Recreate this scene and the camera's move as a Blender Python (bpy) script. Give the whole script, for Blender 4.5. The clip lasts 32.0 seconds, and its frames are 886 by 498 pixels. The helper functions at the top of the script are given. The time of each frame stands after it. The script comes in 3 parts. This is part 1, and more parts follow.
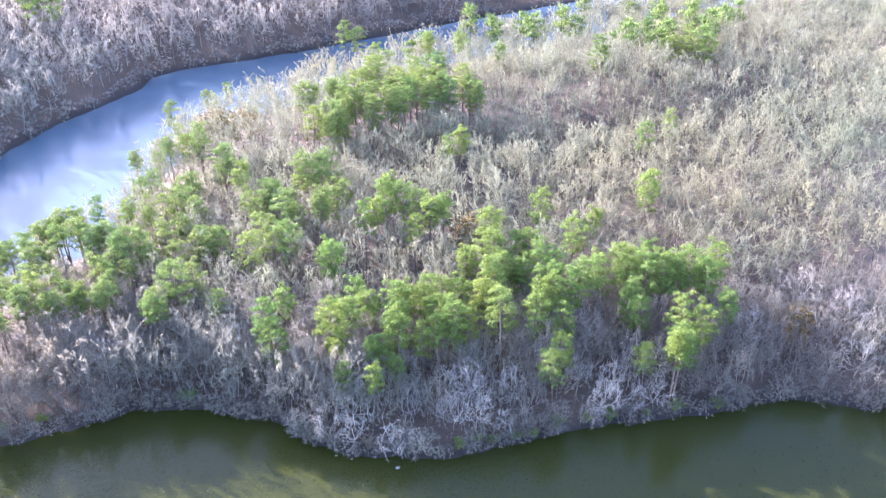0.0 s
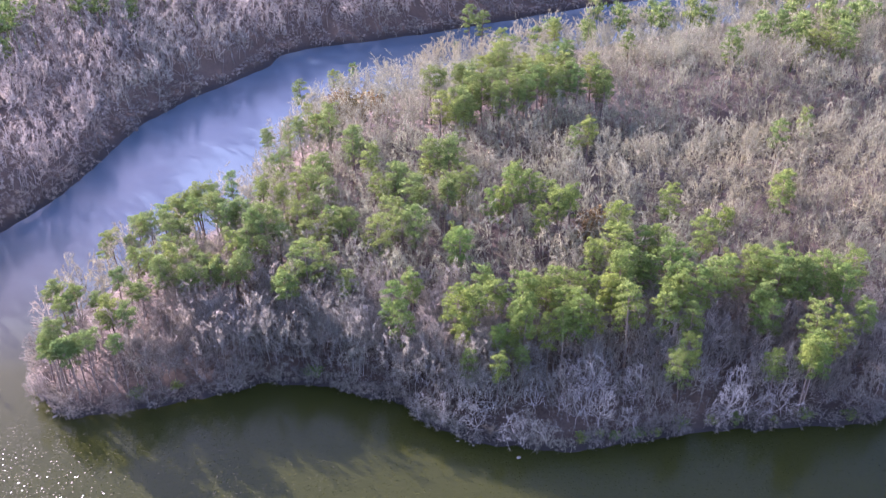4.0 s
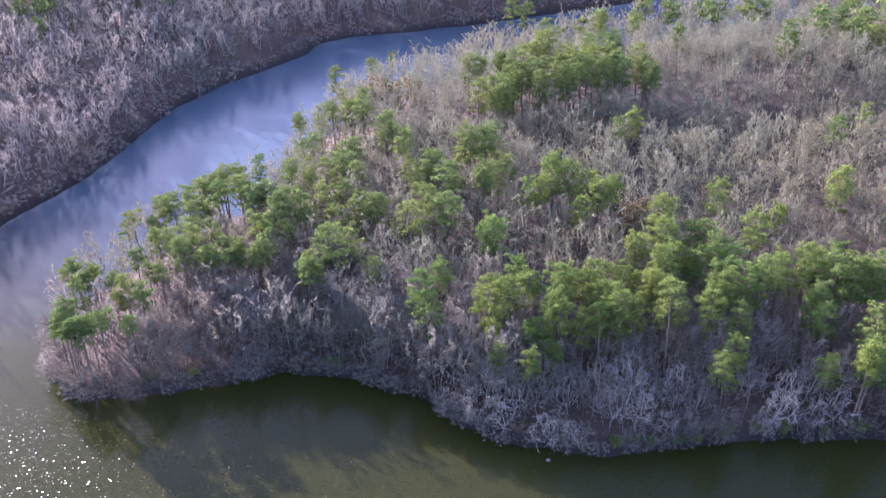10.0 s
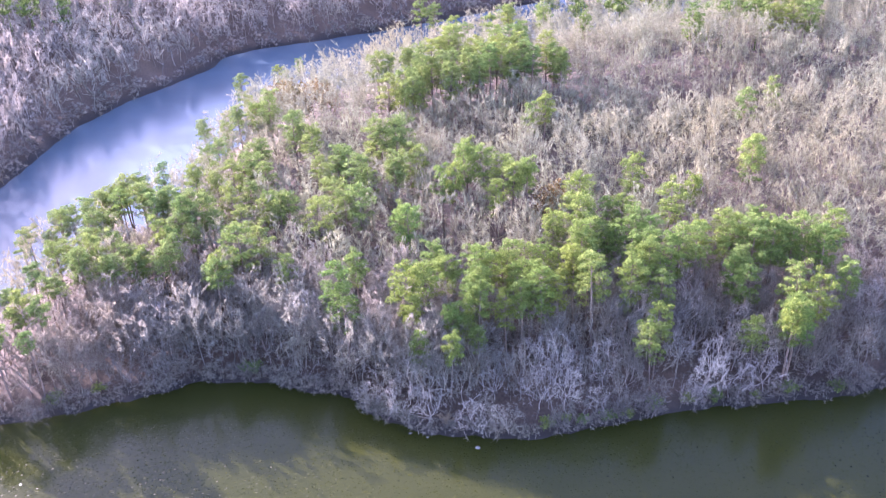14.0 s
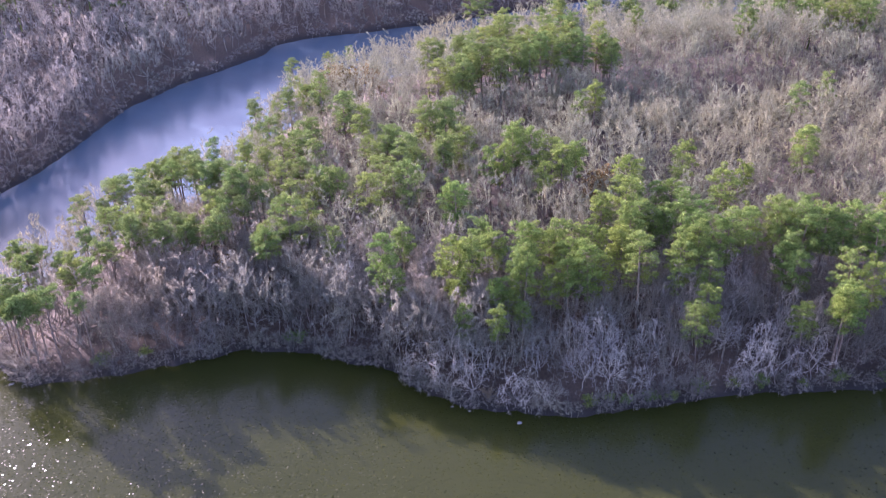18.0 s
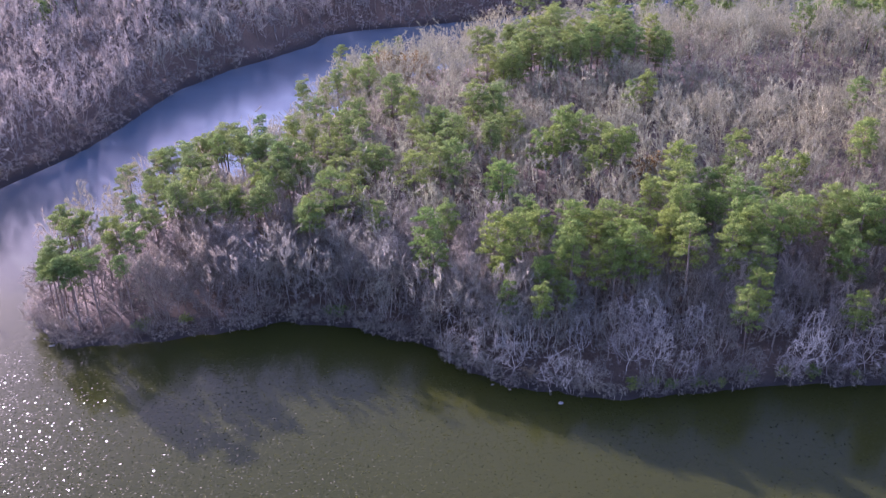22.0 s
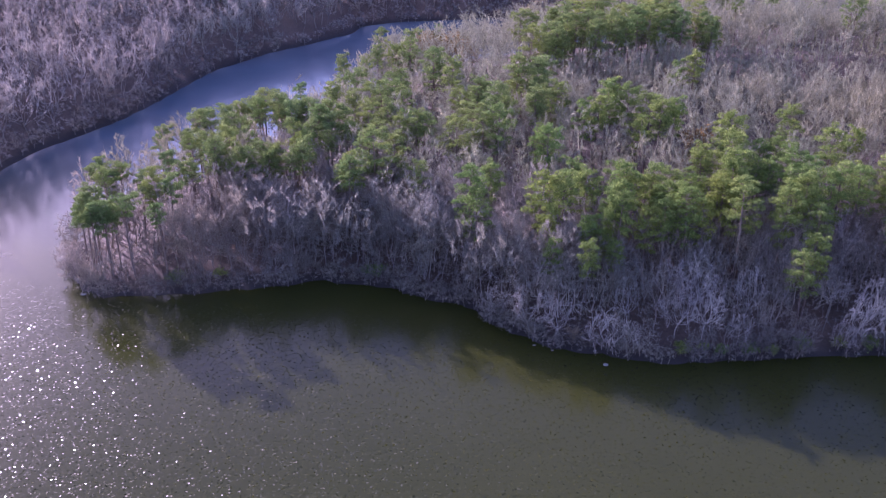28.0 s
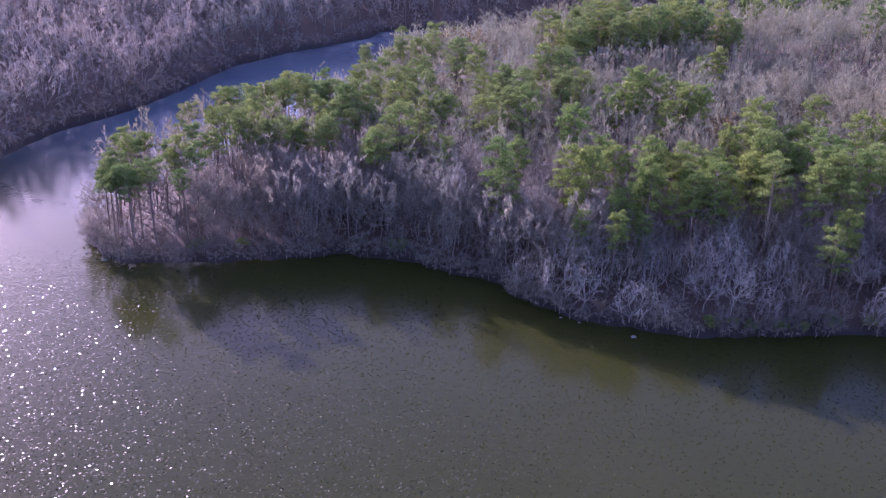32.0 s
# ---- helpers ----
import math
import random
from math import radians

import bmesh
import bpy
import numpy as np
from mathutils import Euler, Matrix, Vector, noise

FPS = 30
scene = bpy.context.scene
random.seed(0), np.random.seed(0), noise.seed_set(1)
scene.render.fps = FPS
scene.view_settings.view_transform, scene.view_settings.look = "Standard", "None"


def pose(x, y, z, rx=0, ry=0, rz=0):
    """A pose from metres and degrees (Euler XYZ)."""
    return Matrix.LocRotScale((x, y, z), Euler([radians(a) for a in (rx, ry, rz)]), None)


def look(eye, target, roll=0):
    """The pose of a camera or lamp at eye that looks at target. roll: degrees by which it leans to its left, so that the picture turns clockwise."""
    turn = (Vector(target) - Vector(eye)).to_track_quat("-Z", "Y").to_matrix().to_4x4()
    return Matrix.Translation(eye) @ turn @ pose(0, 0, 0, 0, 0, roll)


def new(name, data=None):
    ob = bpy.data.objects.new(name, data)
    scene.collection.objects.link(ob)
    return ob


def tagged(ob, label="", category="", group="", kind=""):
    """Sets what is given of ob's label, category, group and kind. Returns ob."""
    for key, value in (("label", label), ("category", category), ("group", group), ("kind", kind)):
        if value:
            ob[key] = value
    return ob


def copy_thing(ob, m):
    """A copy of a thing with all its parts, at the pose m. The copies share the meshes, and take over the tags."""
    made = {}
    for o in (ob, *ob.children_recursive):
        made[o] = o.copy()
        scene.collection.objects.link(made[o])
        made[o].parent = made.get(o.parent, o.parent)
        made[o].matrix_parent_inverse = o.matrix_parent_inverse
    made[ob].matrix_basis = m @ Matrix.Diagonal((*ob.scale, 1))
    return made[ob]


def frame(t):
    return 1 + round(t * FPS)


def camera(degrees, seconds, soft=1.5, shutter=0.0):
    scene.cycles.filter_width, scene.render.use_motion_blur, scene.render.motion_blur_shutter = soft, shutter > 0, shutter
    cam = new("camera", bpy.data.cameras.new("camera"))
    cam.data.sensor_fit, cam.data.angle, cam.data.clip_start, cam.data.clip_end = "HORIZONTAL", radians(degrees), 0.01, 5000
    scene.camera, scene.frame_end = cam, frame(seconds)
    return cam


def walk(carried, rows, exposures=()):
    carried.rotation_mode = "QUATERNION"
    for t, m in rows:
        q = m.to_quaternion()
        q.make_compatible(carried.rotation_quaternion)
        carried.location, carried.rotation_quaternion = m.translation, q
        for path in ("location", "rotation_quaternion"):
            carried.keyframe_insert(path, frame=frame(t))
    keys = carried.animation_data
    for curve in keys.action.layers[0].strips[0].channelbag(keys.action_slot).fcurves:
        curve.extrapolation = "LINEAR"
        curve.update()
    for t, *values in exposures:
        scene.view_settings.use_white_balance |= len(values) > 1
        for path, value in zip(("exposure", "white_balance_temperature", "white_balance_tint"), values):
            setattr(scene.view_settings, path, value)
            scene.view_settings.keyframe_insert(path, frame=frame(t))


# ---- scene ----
cam = camera(49.9, 32.0, soft=1.2)


def aim(x, y, z, yaw, pitch, roll):
    """The pose of the drone's camera: metres, then degrees to the left, up and of lean."""
    return pose(x, y, z, 0, 0, yaw) @ pose(0, 0, 0, 90 + pitch) @ pose(0, 0, 0, 0, 0, roll)


ROWS = (
    (0, 8.30, -5.65, 105.36, -6.054, -31.954, -0.528),
    (0.5, 6.64, -5.56, 106.13, -6.432, -32.286, -0.566),
    (0.7, 6.03, -5.54, 106.48, -5.262, -32.337, -0.746),
    (0.85, 5.56, -5.52, 106.73, -1.456, -32.503, -1.333),
    (1, 5.10, -5.50, 106.99, -0.578, -32.541, -1.468),
    (1.5, 3.89, -5.48, 107.54, -0.692, -32.745, -1.260),
    (2, 3.14, -5.45, 107.69, -0.596, -32.835, -1.173),
    (2.5, 3.14, -5.33, 107.40, -0.297, -32.811, -1.243),
    (3, 2.89, -5.15, 107.23, -0.057, -32.882, -1.258),
    (3.5, 2.38, -5.17, 107.33, 0.249, -33.013, -1.203),
    (5.5, 2.81, -3.29, 105.22, 1.817, -33.093, -1.217),
    (6, 2.84, -2.81, 104.67, 2.107, -33.070, -1.160),
    (6.5, 2.84, -2.37, 104.11, 2.277, -33.014, -1.099),
    (7, 2.82, -1.99, 103.54, 2.544, -32.968, -1.098),
    (7.5, 2.77, -1.66, 102.99, 2.784, -32.960, -1.114),
    (8, 2.75, -1.33, 102.47, 2.985, -32.939, -1.087),
    (8.5, 2.82, -0.96, 101.93, 3.190, -32.901, -1.086),
    (9, 3.05, -0.51, 101.28, 3.494, -32.771, -1.156),
    (9.5, 3.14, -0.17, 100.92, 3.691, -32.713, -1.146),
    (10, 3.84, 0.38, 99.91, 3.555, -32.562, -1.055),
    (10.5, 4.84, 1.16, 98.07, 2.060, -32.155, -1.161),
    (11, 5.85, 1.74, 96.13, -1.995, -31.519, -1.542),
    (11.5, 6.45, 1.86, 94.95, -2.066, -31.329, -1.860),
    (12, 6.65, 1.78, 94.32, -2.202, -31.263, -2.019),
    (12.5, 6.83, 1.88, 93.67, -2.122, -31.218, -2.232),
    (13, 6.87, 1.80, 93.09, -1.893, -31.163, -2.429),
    (13.5, 6.80, 1.67, 92.56, -1.510, -31.127, -2.508),
    (14, 6.67, 1.50, 92.01, -1.159, -31.046, -2.526),
    (14.5, 6.49, 1.28, 91.45, -0.952, -30.951, -2.499),
    (16.5, 5.55, -0.11, 89.08, 0.269, -30.553, -2.179),
    (17, 5.33, -0.51, 88.58, 0.655, -30.464, -2.081),
    (17.5, 5.10, -0.91, 88.10, 1.098, -30.400, -1.953),
    (18, 4.87, -1.30, 87.63, 1.367, -30.320, -1.833),
    (18.5, 4.66, -1.64, 87.10, 1.771, -30.240, -1.736),
    (19, 4.49, -1.89, 86.50, 2.144, -30.136, -1.656),
    (19.5, 4.38, -2.07, 85.80, 2.463, -30.018, -1.551),
    (20, 4.31, -2.18, 85.04, 2.831, -29.898, -1.495),
    (20.5, 4.27, -2.25, 84.22, 3.110, -29.754, -1.358),
    (21, 4.21, -2.30, 83.36, 3.476, -29.628, -1.293),
    (21.5, 4.11, -2.36, 82.48, 3.787, -29.480, -1.212),
    (22, 3.95, -2.46, 81.57, 4.042, -29.325, -1.077),
    (22.5, 3.72, -2.59, 80.63, 4.119, -29.128, -0.966),
    (23, 3.44, -2.75, 79.66, 4.307, -28.994, -0.877),
    (23.5, 3.14, -2.93, 78.67, 4.365, -28.822, -0.740),
    (24, 2.84, -3.11, 77.68, 4.452, -28.642, -0.638),
    (24.5, 2.56, -3.29, 76.71, 4.566, -28.467, -0.520),
    (25, 2.29, -3.46, 75.78, 4.674, -28.293, -0.419),
    (25.5, 2.02, -3.61, 74.87, 4.773, -28.142, -0.318),
    (27.5, 1.13, -4.09, 71.57, 5.375, -27.684, 0.048),
    (28, 1.02, -4.22, 70.64, 5.500, -27.525, 0.164),
    (28.5, 0.92, -4.38, 69.65, 5.595, -27.322, 0.235),
    (29, 0.66, -4.72, 68.45, 5.612, -27.038, 0.377),
    (29.5, 0.40, -5.03, 67.31, 5.621, -26.745, 0.467),
    (30, 0.06, -5.41, 66.14, 5.711, -26.461, 0.566),
    (30.5, -0.37, -5.86, 64.96, 5.805, -26.114, 0.860),
    (31, -0.88, -6.38, 63.79, 5.660, -25.761, 1.152),
    (31.5, -1.46, -6.95, 62.67, 5.568, -25.465, 1.387),
    (32, -2.10, -7.55, 61.62, 5.565, -25.208, 1.626),
)
EXPOSURES = (
    (0.0, 3.22, 5550, 34), (0.6, 3.27, 5600, 38), (1.0, 3.22, 5700, 56), (1.5, 2.81, 5800, 53), (2.5, 2.56, 5800, 52), (6.0, 2.21, 5700, 48),
    (10.0, 2.11, 5550, 47), (10.5, 2.57, 5550, 43), (11.0, 3.11, 5500, 40), (11.5, 3.43, 5500, 42), (12.5, 3.44, 5550, 45), (13.0, 3.28, 5600, 47),
    (14.0, 3.04, 5700, 51), (16.5, 2.46, 5750, 51), (19.0, 2.14, 5700, 53), (23.0, 1.89, 5550, 58), (32.0, 1.52, 5350, 69))
walk(cam, [(row[0], aim(*row[1:])) for row in ROWS], EXPOSURES)

# ---- sky and sun ----
SUN_AZ, SUN_EL = -46.0, 21.0
world = bpy.data.worlds.new("sky")
scene.world = world
world.use_nodes = True
wt = world.node_tree
sky = wt.nodes.new("ShaderNodeTexSky")
sky.sky_type, sky.sun_disc = "NISHITA", False
sky.sun_elevation, sky.sun_rotation = radians(SUN_EL), radians(SUN_AZ % 360)
sky.air_density, sky.dust_density, sky.ozone_density = 1.0, 1.6, 1.5
back = wt.nodes["Background"]
back.inputs["Strength"].default_value = 0.15
wt.links.new(sky.outputs["Color"], back.inputs["Color"])
sun = new("sun", bpy.data.lights.new("sun", "SUN"))
sun.data.energy, sun.data.angle, sun.data.color = 4.3, radians(0.9), (1.0, 0.94, 0.84)
ca, sa = math.cos(radians(SUN_AZ)), math.sin(radians(SUN_AZ))
sun_from = Vector((sa * math.cos(radians(SUN_EL)), ca * math.cos(radians(SUN_EL)), math.sin(radians(SUN_EL))))
sun.matrix_world = look(sun_from * 300, (0, 0, 0))


# ---- materials ----
def material(name):
    m = bpy.data.materials.new(name)
    m.use_nodes = True
    t = m.node_tree
    t.nodes.remove(t.nodes["Principled BSDF"])
    return m, t, t.nodes["Material Output"]


def node(t, kind, **values):
    n = t.nodes.new(kind)
    for key, value in values.items():
        n.inputs[key.replace("_", " ")].default_value = value
    return n


def ramp(t, source, stops):
    n = t.nodes.new("ShaderNodeValToRGB")
    e = n.color_ramp.elements
    while len(e) < len(stops):
        e.new(0.5)
    for el, (at, col) in zip(e, stops):
        el.position, el.color = at, (*col, 1)
    t.links.new(source, n.inputs["Fac"])
    return n.outputs["Color"]


def mix(t, a, b, fac, kind="MIX"):
    n = t.nodes.new("ShaderNodeMixRGB")
    n.blend_type = kind
    for sock, v in (("Color1", a), ("Color2", b), ("Fac", fac)):
        if isinstance(v, (int, float)):
            n.inputs[sock].default_value = v
        elif isinstance(v, tuple):
            n.inputs[sock].default_value = (*v, 1)
        else:
            t.links.new(v, n.inputs[sock])
    return n.outputs["Color"]


def noise_at(t, scale, detail=4.0, rough=0.6):
    g = t.nodes.new("ShaderNodeNewGeometry")
    n = node(t, "ShaderNodeTexNoise", Scale=scale, Detail=detail, Roughness=rough)
    t.links.new(g.outputs["Position"], n.inputs["Vector"])
    return n.outputs["Fac"]


def bundle_normal(t, share):
    """A twig or tuft stands for a round bundle: its shading leans towards the way the bundle faces."""
    at = t.nodes.new("ShaderNodeAttribute")
    at.attribute_name = "facing"
    turn = t.nodes.new("ShaderNodeVectorTransform")
    turn.vector_type, turn.convert_from, turn.convert_to = "NORMAL", "OBJECT", "WORLD"
    t.links.new(at.outputs["Vector"], turn.inputs[0])
    g = t.nodes.new("ShaderNodeNewGeometry")
    blend = t.nodes.new("ShaderNodeMix")
    blend.data_type = "VECTOR"
    blend.inputs["Factor"].default_value = share
    t.links.new(g.outputs["Normal"], blend.inputs[4])
    t.links.new(turn.outputs[0], blend.inputs[5])
    even = t.nodes.new("ShaderNodeVectorMath")
    even.operation = "NORMALIZE"
    t.links.new(blend.outputs[1], even.inputs[0])
    return even.outputs[0]


def leafy(name, dark, mid, light, through_share=0.3, patch=0.06):
    """Foliage: every needle tuft has a tone of its own, every tree too, and light shines through."""
    m, t, out = material(name)
    g = t.nodes.new("ShaderNodeNewGeometry")
    info = t.nodes.new("ShaderNodeObjectInfo")
    c1 = ramp(t, g.outputs["Random Per Island"], ((0.0, dark), (0.5, mid), (1.0, light)))
    c2 = ramp(t, info.outputs["Random"], ((0.0, (0.80, 0.92, 0.85)), (0.5, (1, 1, 1)), (1.0, (1.1, 1.05, 0.88))))
    c3 = ramp(t, noise_at(t, patch, 2), ((0.35, (0.85, 0.92, 0.9)), (0.65, (1.1, 1.05, 0.92))))
    col = mix(t, mix(t, c1, c2, 1.0, "MULTIPLY"), c3, 1.0, "MULTIPLY")
    d, tr, mx = node(t, "ShaderNodeBsdfDiffuse"), node(t, "ShaderNodeBsdfTranslucent"), node(t, "ShaderNodeMixShader", Fac=through_share)
    t.links.new(col, d.inputs["Color"])
    t.links.new(col, tr.inputs["Color"])
    t.links.new(bundle_normal(t, 0.5), d.inputs["Normal"])
    t.links.new(d.outputs[0], mx.inputs[1])
    t.links.new(tr.outputs[0], mx.inputs[2])
    t.links.new(mx.outputs[0], out.inputs["Surface"])
    return m


def barky(name, dark, light, patch=0.22, fine=3.0, airy=0.3):
    """Bark and bare twigs: grey to brown, uneven from limb to limb and from tree to tree."""
    m, t, out = material(name)
    g = t.nodes.new("ShaderNodeNewGeometry")
    info = t.nodes.new("ShaderNodeObjectInfo")
    c1 = ramp(t, g.outputs["Random Per Island"], ((0.0, dark), (1.0, light)))
    c2 = ramp(t, noise_at(t, patch, 3), ((0.28, (0.58, 0.55, 0.51)), (0.42, (0.84, 0.84, 0.84)), (0.55, (1.0, 0.97, 0.90)), (0.7, (1.3, 1.25, 1.12))))
    c3 = ramp(t, info.outputs["Random"], ((0.0, (0.85, 0.82, 0.82)), (1.0, (1.15, 1.13, 1.1))))
    c4 = ramp(t, noise_at(t, fine, 3), ((0.3, (0.8, 0.8, 0.8)), (0.7, (1.15, 1.15, 1.15))))
    c5 = ramp(t, noise_at(t, 0.02, 2), ((0.35, (0.93, 1.0, 0.94)), (0.5, (1, 1, 1)), (0.65, (1.03, 0.99, 0.92))))
    col = mix(t, mix(t, mix(t, mix(t, c1, c2, 1.0, "MULTIPLY"), c3, 1.0, "MULTIPLY"), c4, 1.0, "MULTIPLY"), c5, 1.0, "MULTIPLY")
    d, tr, mx = node(t, "ShaderNodeBsdfDiffuse", Roughness=0.6), node(t, "ShaderNodeBsdfTranslucent"), node(t, "ShaderNodeMixShader", Fac=airy)
    t.links.new(col, d.inputs["Color"])
    t.links.new(col, tr.inputs["Color"])
    t.links.new(bundle_normal(t, 0.6), d.inputs["Normal"])
    t.links.new(d.outputs[0], mx.inputs[1])
    t.links.new(tr.outputs[0], mx.inputs[2])
    t.links.new(mx.outputs[0], out.inputs["Surface"])
    return m


NEEDLES = leafy("pine_needles", (0.092, 0.13, 0.042), (0.185, 0.24, 0.076), (0.32, 0.382, 0.135))
NEEDLES_BRIGHT = leafy("bright_pine_needles", (0.09, 0.13, 0.036), (0.185, 0.247, 0.068), (0.32, 0.385, 0.12))
OAK_LEAVES = leafy("russet_leaves", (0.11, 0.07, 0.03), (0.20, 0.135, 0.065), (0.31, 0.225, 0.115))
PINE_BARK = barky("pine_bark", (0.16, 0.12, 0.095), (0.28, 0.225, 0.19), airy=0.0)
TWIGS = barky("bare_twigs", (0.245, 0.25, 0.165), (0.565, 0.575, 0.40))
TWIGS_PALE = barky("pale_bare_twigs", (0.42, 0.385, 0.35), (0.70, 0.65, 0.59), airy=0.4)
# darker copy of the twigs: shade under the pines is put into the colour
SHADED_SHORE_TWIGS = barky("shaded_shore_twigs", (0.18, 0.17, 0.146), (0.41, 0.388, 0.332), airy=0.4)
FAR_TWIGS = barky("far_twigs", (0.25, 0.23, 0.205), (0.55, 0.51, 0.445))
BARK = barky("grey_bark", (0.17, 0.145, 0.13), (0.34, 0.30, 0.27), airy=0.0)


def ground_material():
    m, t, out = material("leaf_litter")
    a = ramp(t, noise_at(t, 0.05, 5), ((0.3, (0.062, 0.043, 0.029)), (0.55, (0.10, 0.070, 0.047)), (0.75, (0.16, 0.115, 0.078))))
    b = ramp(t, noise_at(t, 2.5, 6, 0.75), ((0.3, (0.45, 0.42, 0.40)), (0.7, (1.35, 1.3, 1.2))))
    col = mix(t, a, b, 1.0, "MULTIPLY")
    # near-black ground up to half a metre or so over the water, with a ragged edge
    g = t.nodes.new("ShaderNodeNewGeometry")
    part_z = t.nodes.new("ShaderNodeSeparateXYZ")
    t.links.new(g.outputs["Position"], part_z.inputs[0])
    rag = t.nodes.new("ShaderNodeMath")
    rag.operation = "ADD"
    t.links.new(part_z.outputs["Z"], rag.inputs[0])
    t.links.new(noise_at(t, 0.6, 4), rag.inputs[1])
    upper = t.nodes.new("ShaderNodeMapRange")
    for key, value in (("From Min", 0.75), ("From Max", 1.75)):
        upper.inputs[key].default_value = value
    t.links.new(rag.outputs[0], upper.inputs["Value"])
    col = mix(t, (0.022, 0.018, 0.014), col, upper.outputs["Result"])
    p = node(t, "ShaderNodeBsdfPrincipled", Roughness=0.9)
    bump = node(t, "ShaderNodeBump", Strength=0.6, Distance=0.15)
    t.links.new(noise_at(t, 4.0, 6, 0.7), bump.inputs["Height"])
    t.links.new(bump.outputs[0], p.inputs["Normal"])
    t.links.new(col, p.inputs["Base Color"])
    t.links.new(p.outputs[0], out.inputs["Surface"])
    return m


def water_material():
    """Murky green lake water with small wind ripples."""
    m, t, out = material("lake_water")
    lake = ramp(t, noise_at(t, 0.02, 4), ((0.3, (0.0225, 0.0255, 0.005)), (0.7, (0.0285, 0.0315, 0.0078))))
    # inlet: the blue reflection of the sky is put into the base colour
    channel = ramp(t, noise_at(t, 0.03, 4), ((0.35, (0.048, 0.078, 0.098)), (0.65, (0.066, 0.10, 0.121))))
    p = node(t, "ShaderNodeBsdfPrincipled", Roughness=0.11, IOR=1.33, Specular_IOR_Level=0.23)
    g = t.nodes.new("ShaderNodeNewGeometry")
    cells = node(t, "ShaderNodeTexVoronoi", Scale=6.0)
    t.links.new(g.outputs["Position"], cells.inputs["Vector"])

    def vec(kind, a, b):
        n = t.nodes.new("ShaderNodeVectorMath")
        n.operation = kind
        for sock, v in zip(n.inputs, (a, b)):
            if isinstance(v, tuple):
                sock.default_value = v
            elif v is not None:
                t.links.new(v, sock)
        return n.outputs["Vector"]

    # most ripples lie flat, three in ten are tilted, a few of them steeply
    tilt = vec("MULTIPLY_ADD", cells.outputs["Color"], (2, 2, 2))
    tilt.node.inputs[2].default_value = (-1, -1, -1)
    split = t.nodes.new("ShaderNodeSeparateXYZ")
    t.links.new(cells.outputs["Color"], split.inputs[0])
    few = t.nodes.new("ShaderNodeMath")
    few.operation = "GREATER_THAN"
    few.inputs[1].default_value = 0.72
    t.links.new(split.outputs["Z"], few.inputs[0])
    share = t.nodes.new("ShaderNodeMapRange")
    share.inputs["From Min"].default_value = 0.72
    t.links.new(split.outputs["Z"], share.inputs["Value"])
    part_of = t.nodes.new("ShaderNodeCombineXYZ")
    t.links.new(share.outputs["Result"], part_of.inputs["X"])
    t.links.new(share.outputs["Result"], part_of.inputs["Y"])
    # steep ripples on the open lake, a fine even breeze on the inlet
    where = t.nodes.new("ShaderNodeSeparateXYZ")
    t.links.new(g.outputs["Position"], where.inputs[0])
    open_lake = t.nodes.new("ShaderNodeMapRange")
    for key, value in (("From Min", 116.0), ("From Max", 98.0), ("To Min", 0.0), ("To Max", 0.36)):
        open_lake.inputs[key].default_value = value
    t.links.new(where.outputs["Y"], open_lake.inputs["Value"])
    inlet = t.nodes.new("ShaderNodeMapRange")
    for key, value in (("From Min", 125.0), ("From Max", 175.0), ("To Min", 0.125), ("To Max", 0.15)):
        inlet.inputs[key].default_value = value
    t.links.new(where.outputs["Y"], inlet.inputs["Value"])
    rougher = t.nodes.new("ShaderNodeMath")
    rougher.operation = "MULTIPLY_ADD"
    rougher.inputs[1].default_value = 0.03
    t.links.new(few.outputs[0], rougher.inputs[0])
    t.links.new(inlet.outputs["Result"], rougher.inputs[2])
    t.links.new(rougher.outputs[0], p.inputs["Roughness"])
    sky_tint = t.nodes.new("ShaderNodeMapRange")
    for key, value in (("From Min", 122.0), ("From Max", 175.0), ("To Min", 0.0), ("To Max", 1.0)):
        sky_tint.inputs[key].default_value = value
    t.links.new(where.outputs["Y"], sky_tint.inputs["Value"])
    col = mix(t, lake, channel, sky_tint.outputs["Result"])
    wind = t.nodes.new("ShaderNodeCombineXYZ")
    t.links.new(open_lake.outputs["Result"], wind.inputs["X"])
    t.links.new(open_lake.outputs["Result"], wind.inputs["Y"])
    steep = vec("MULTIPLY", vec("MULTIPLY", tilt, part_of.outputs[0]), wind.outputs[0])
    facet = vec("NORMALIZE", vec("ADD", steep, (0.0, 0.0, 1.0)), None)
    b1 = node(t, "ShaderNodeBump", Strength=0.12, Distance=0.10)
    t.links.new(noise_at(t, 0.9, 2, 0.5), b1.inputs["Height"])
    t.links.new(facet, b1.inputs["Normal"])
    t.links.new(b1.outputs[0], p.inputs["Normal"])
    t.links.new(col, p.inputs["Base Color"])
    t.links.new(p.outputs[0], out.inputs["Surface"])
    return m


LITTER, WATER = ground_material(), water_material()

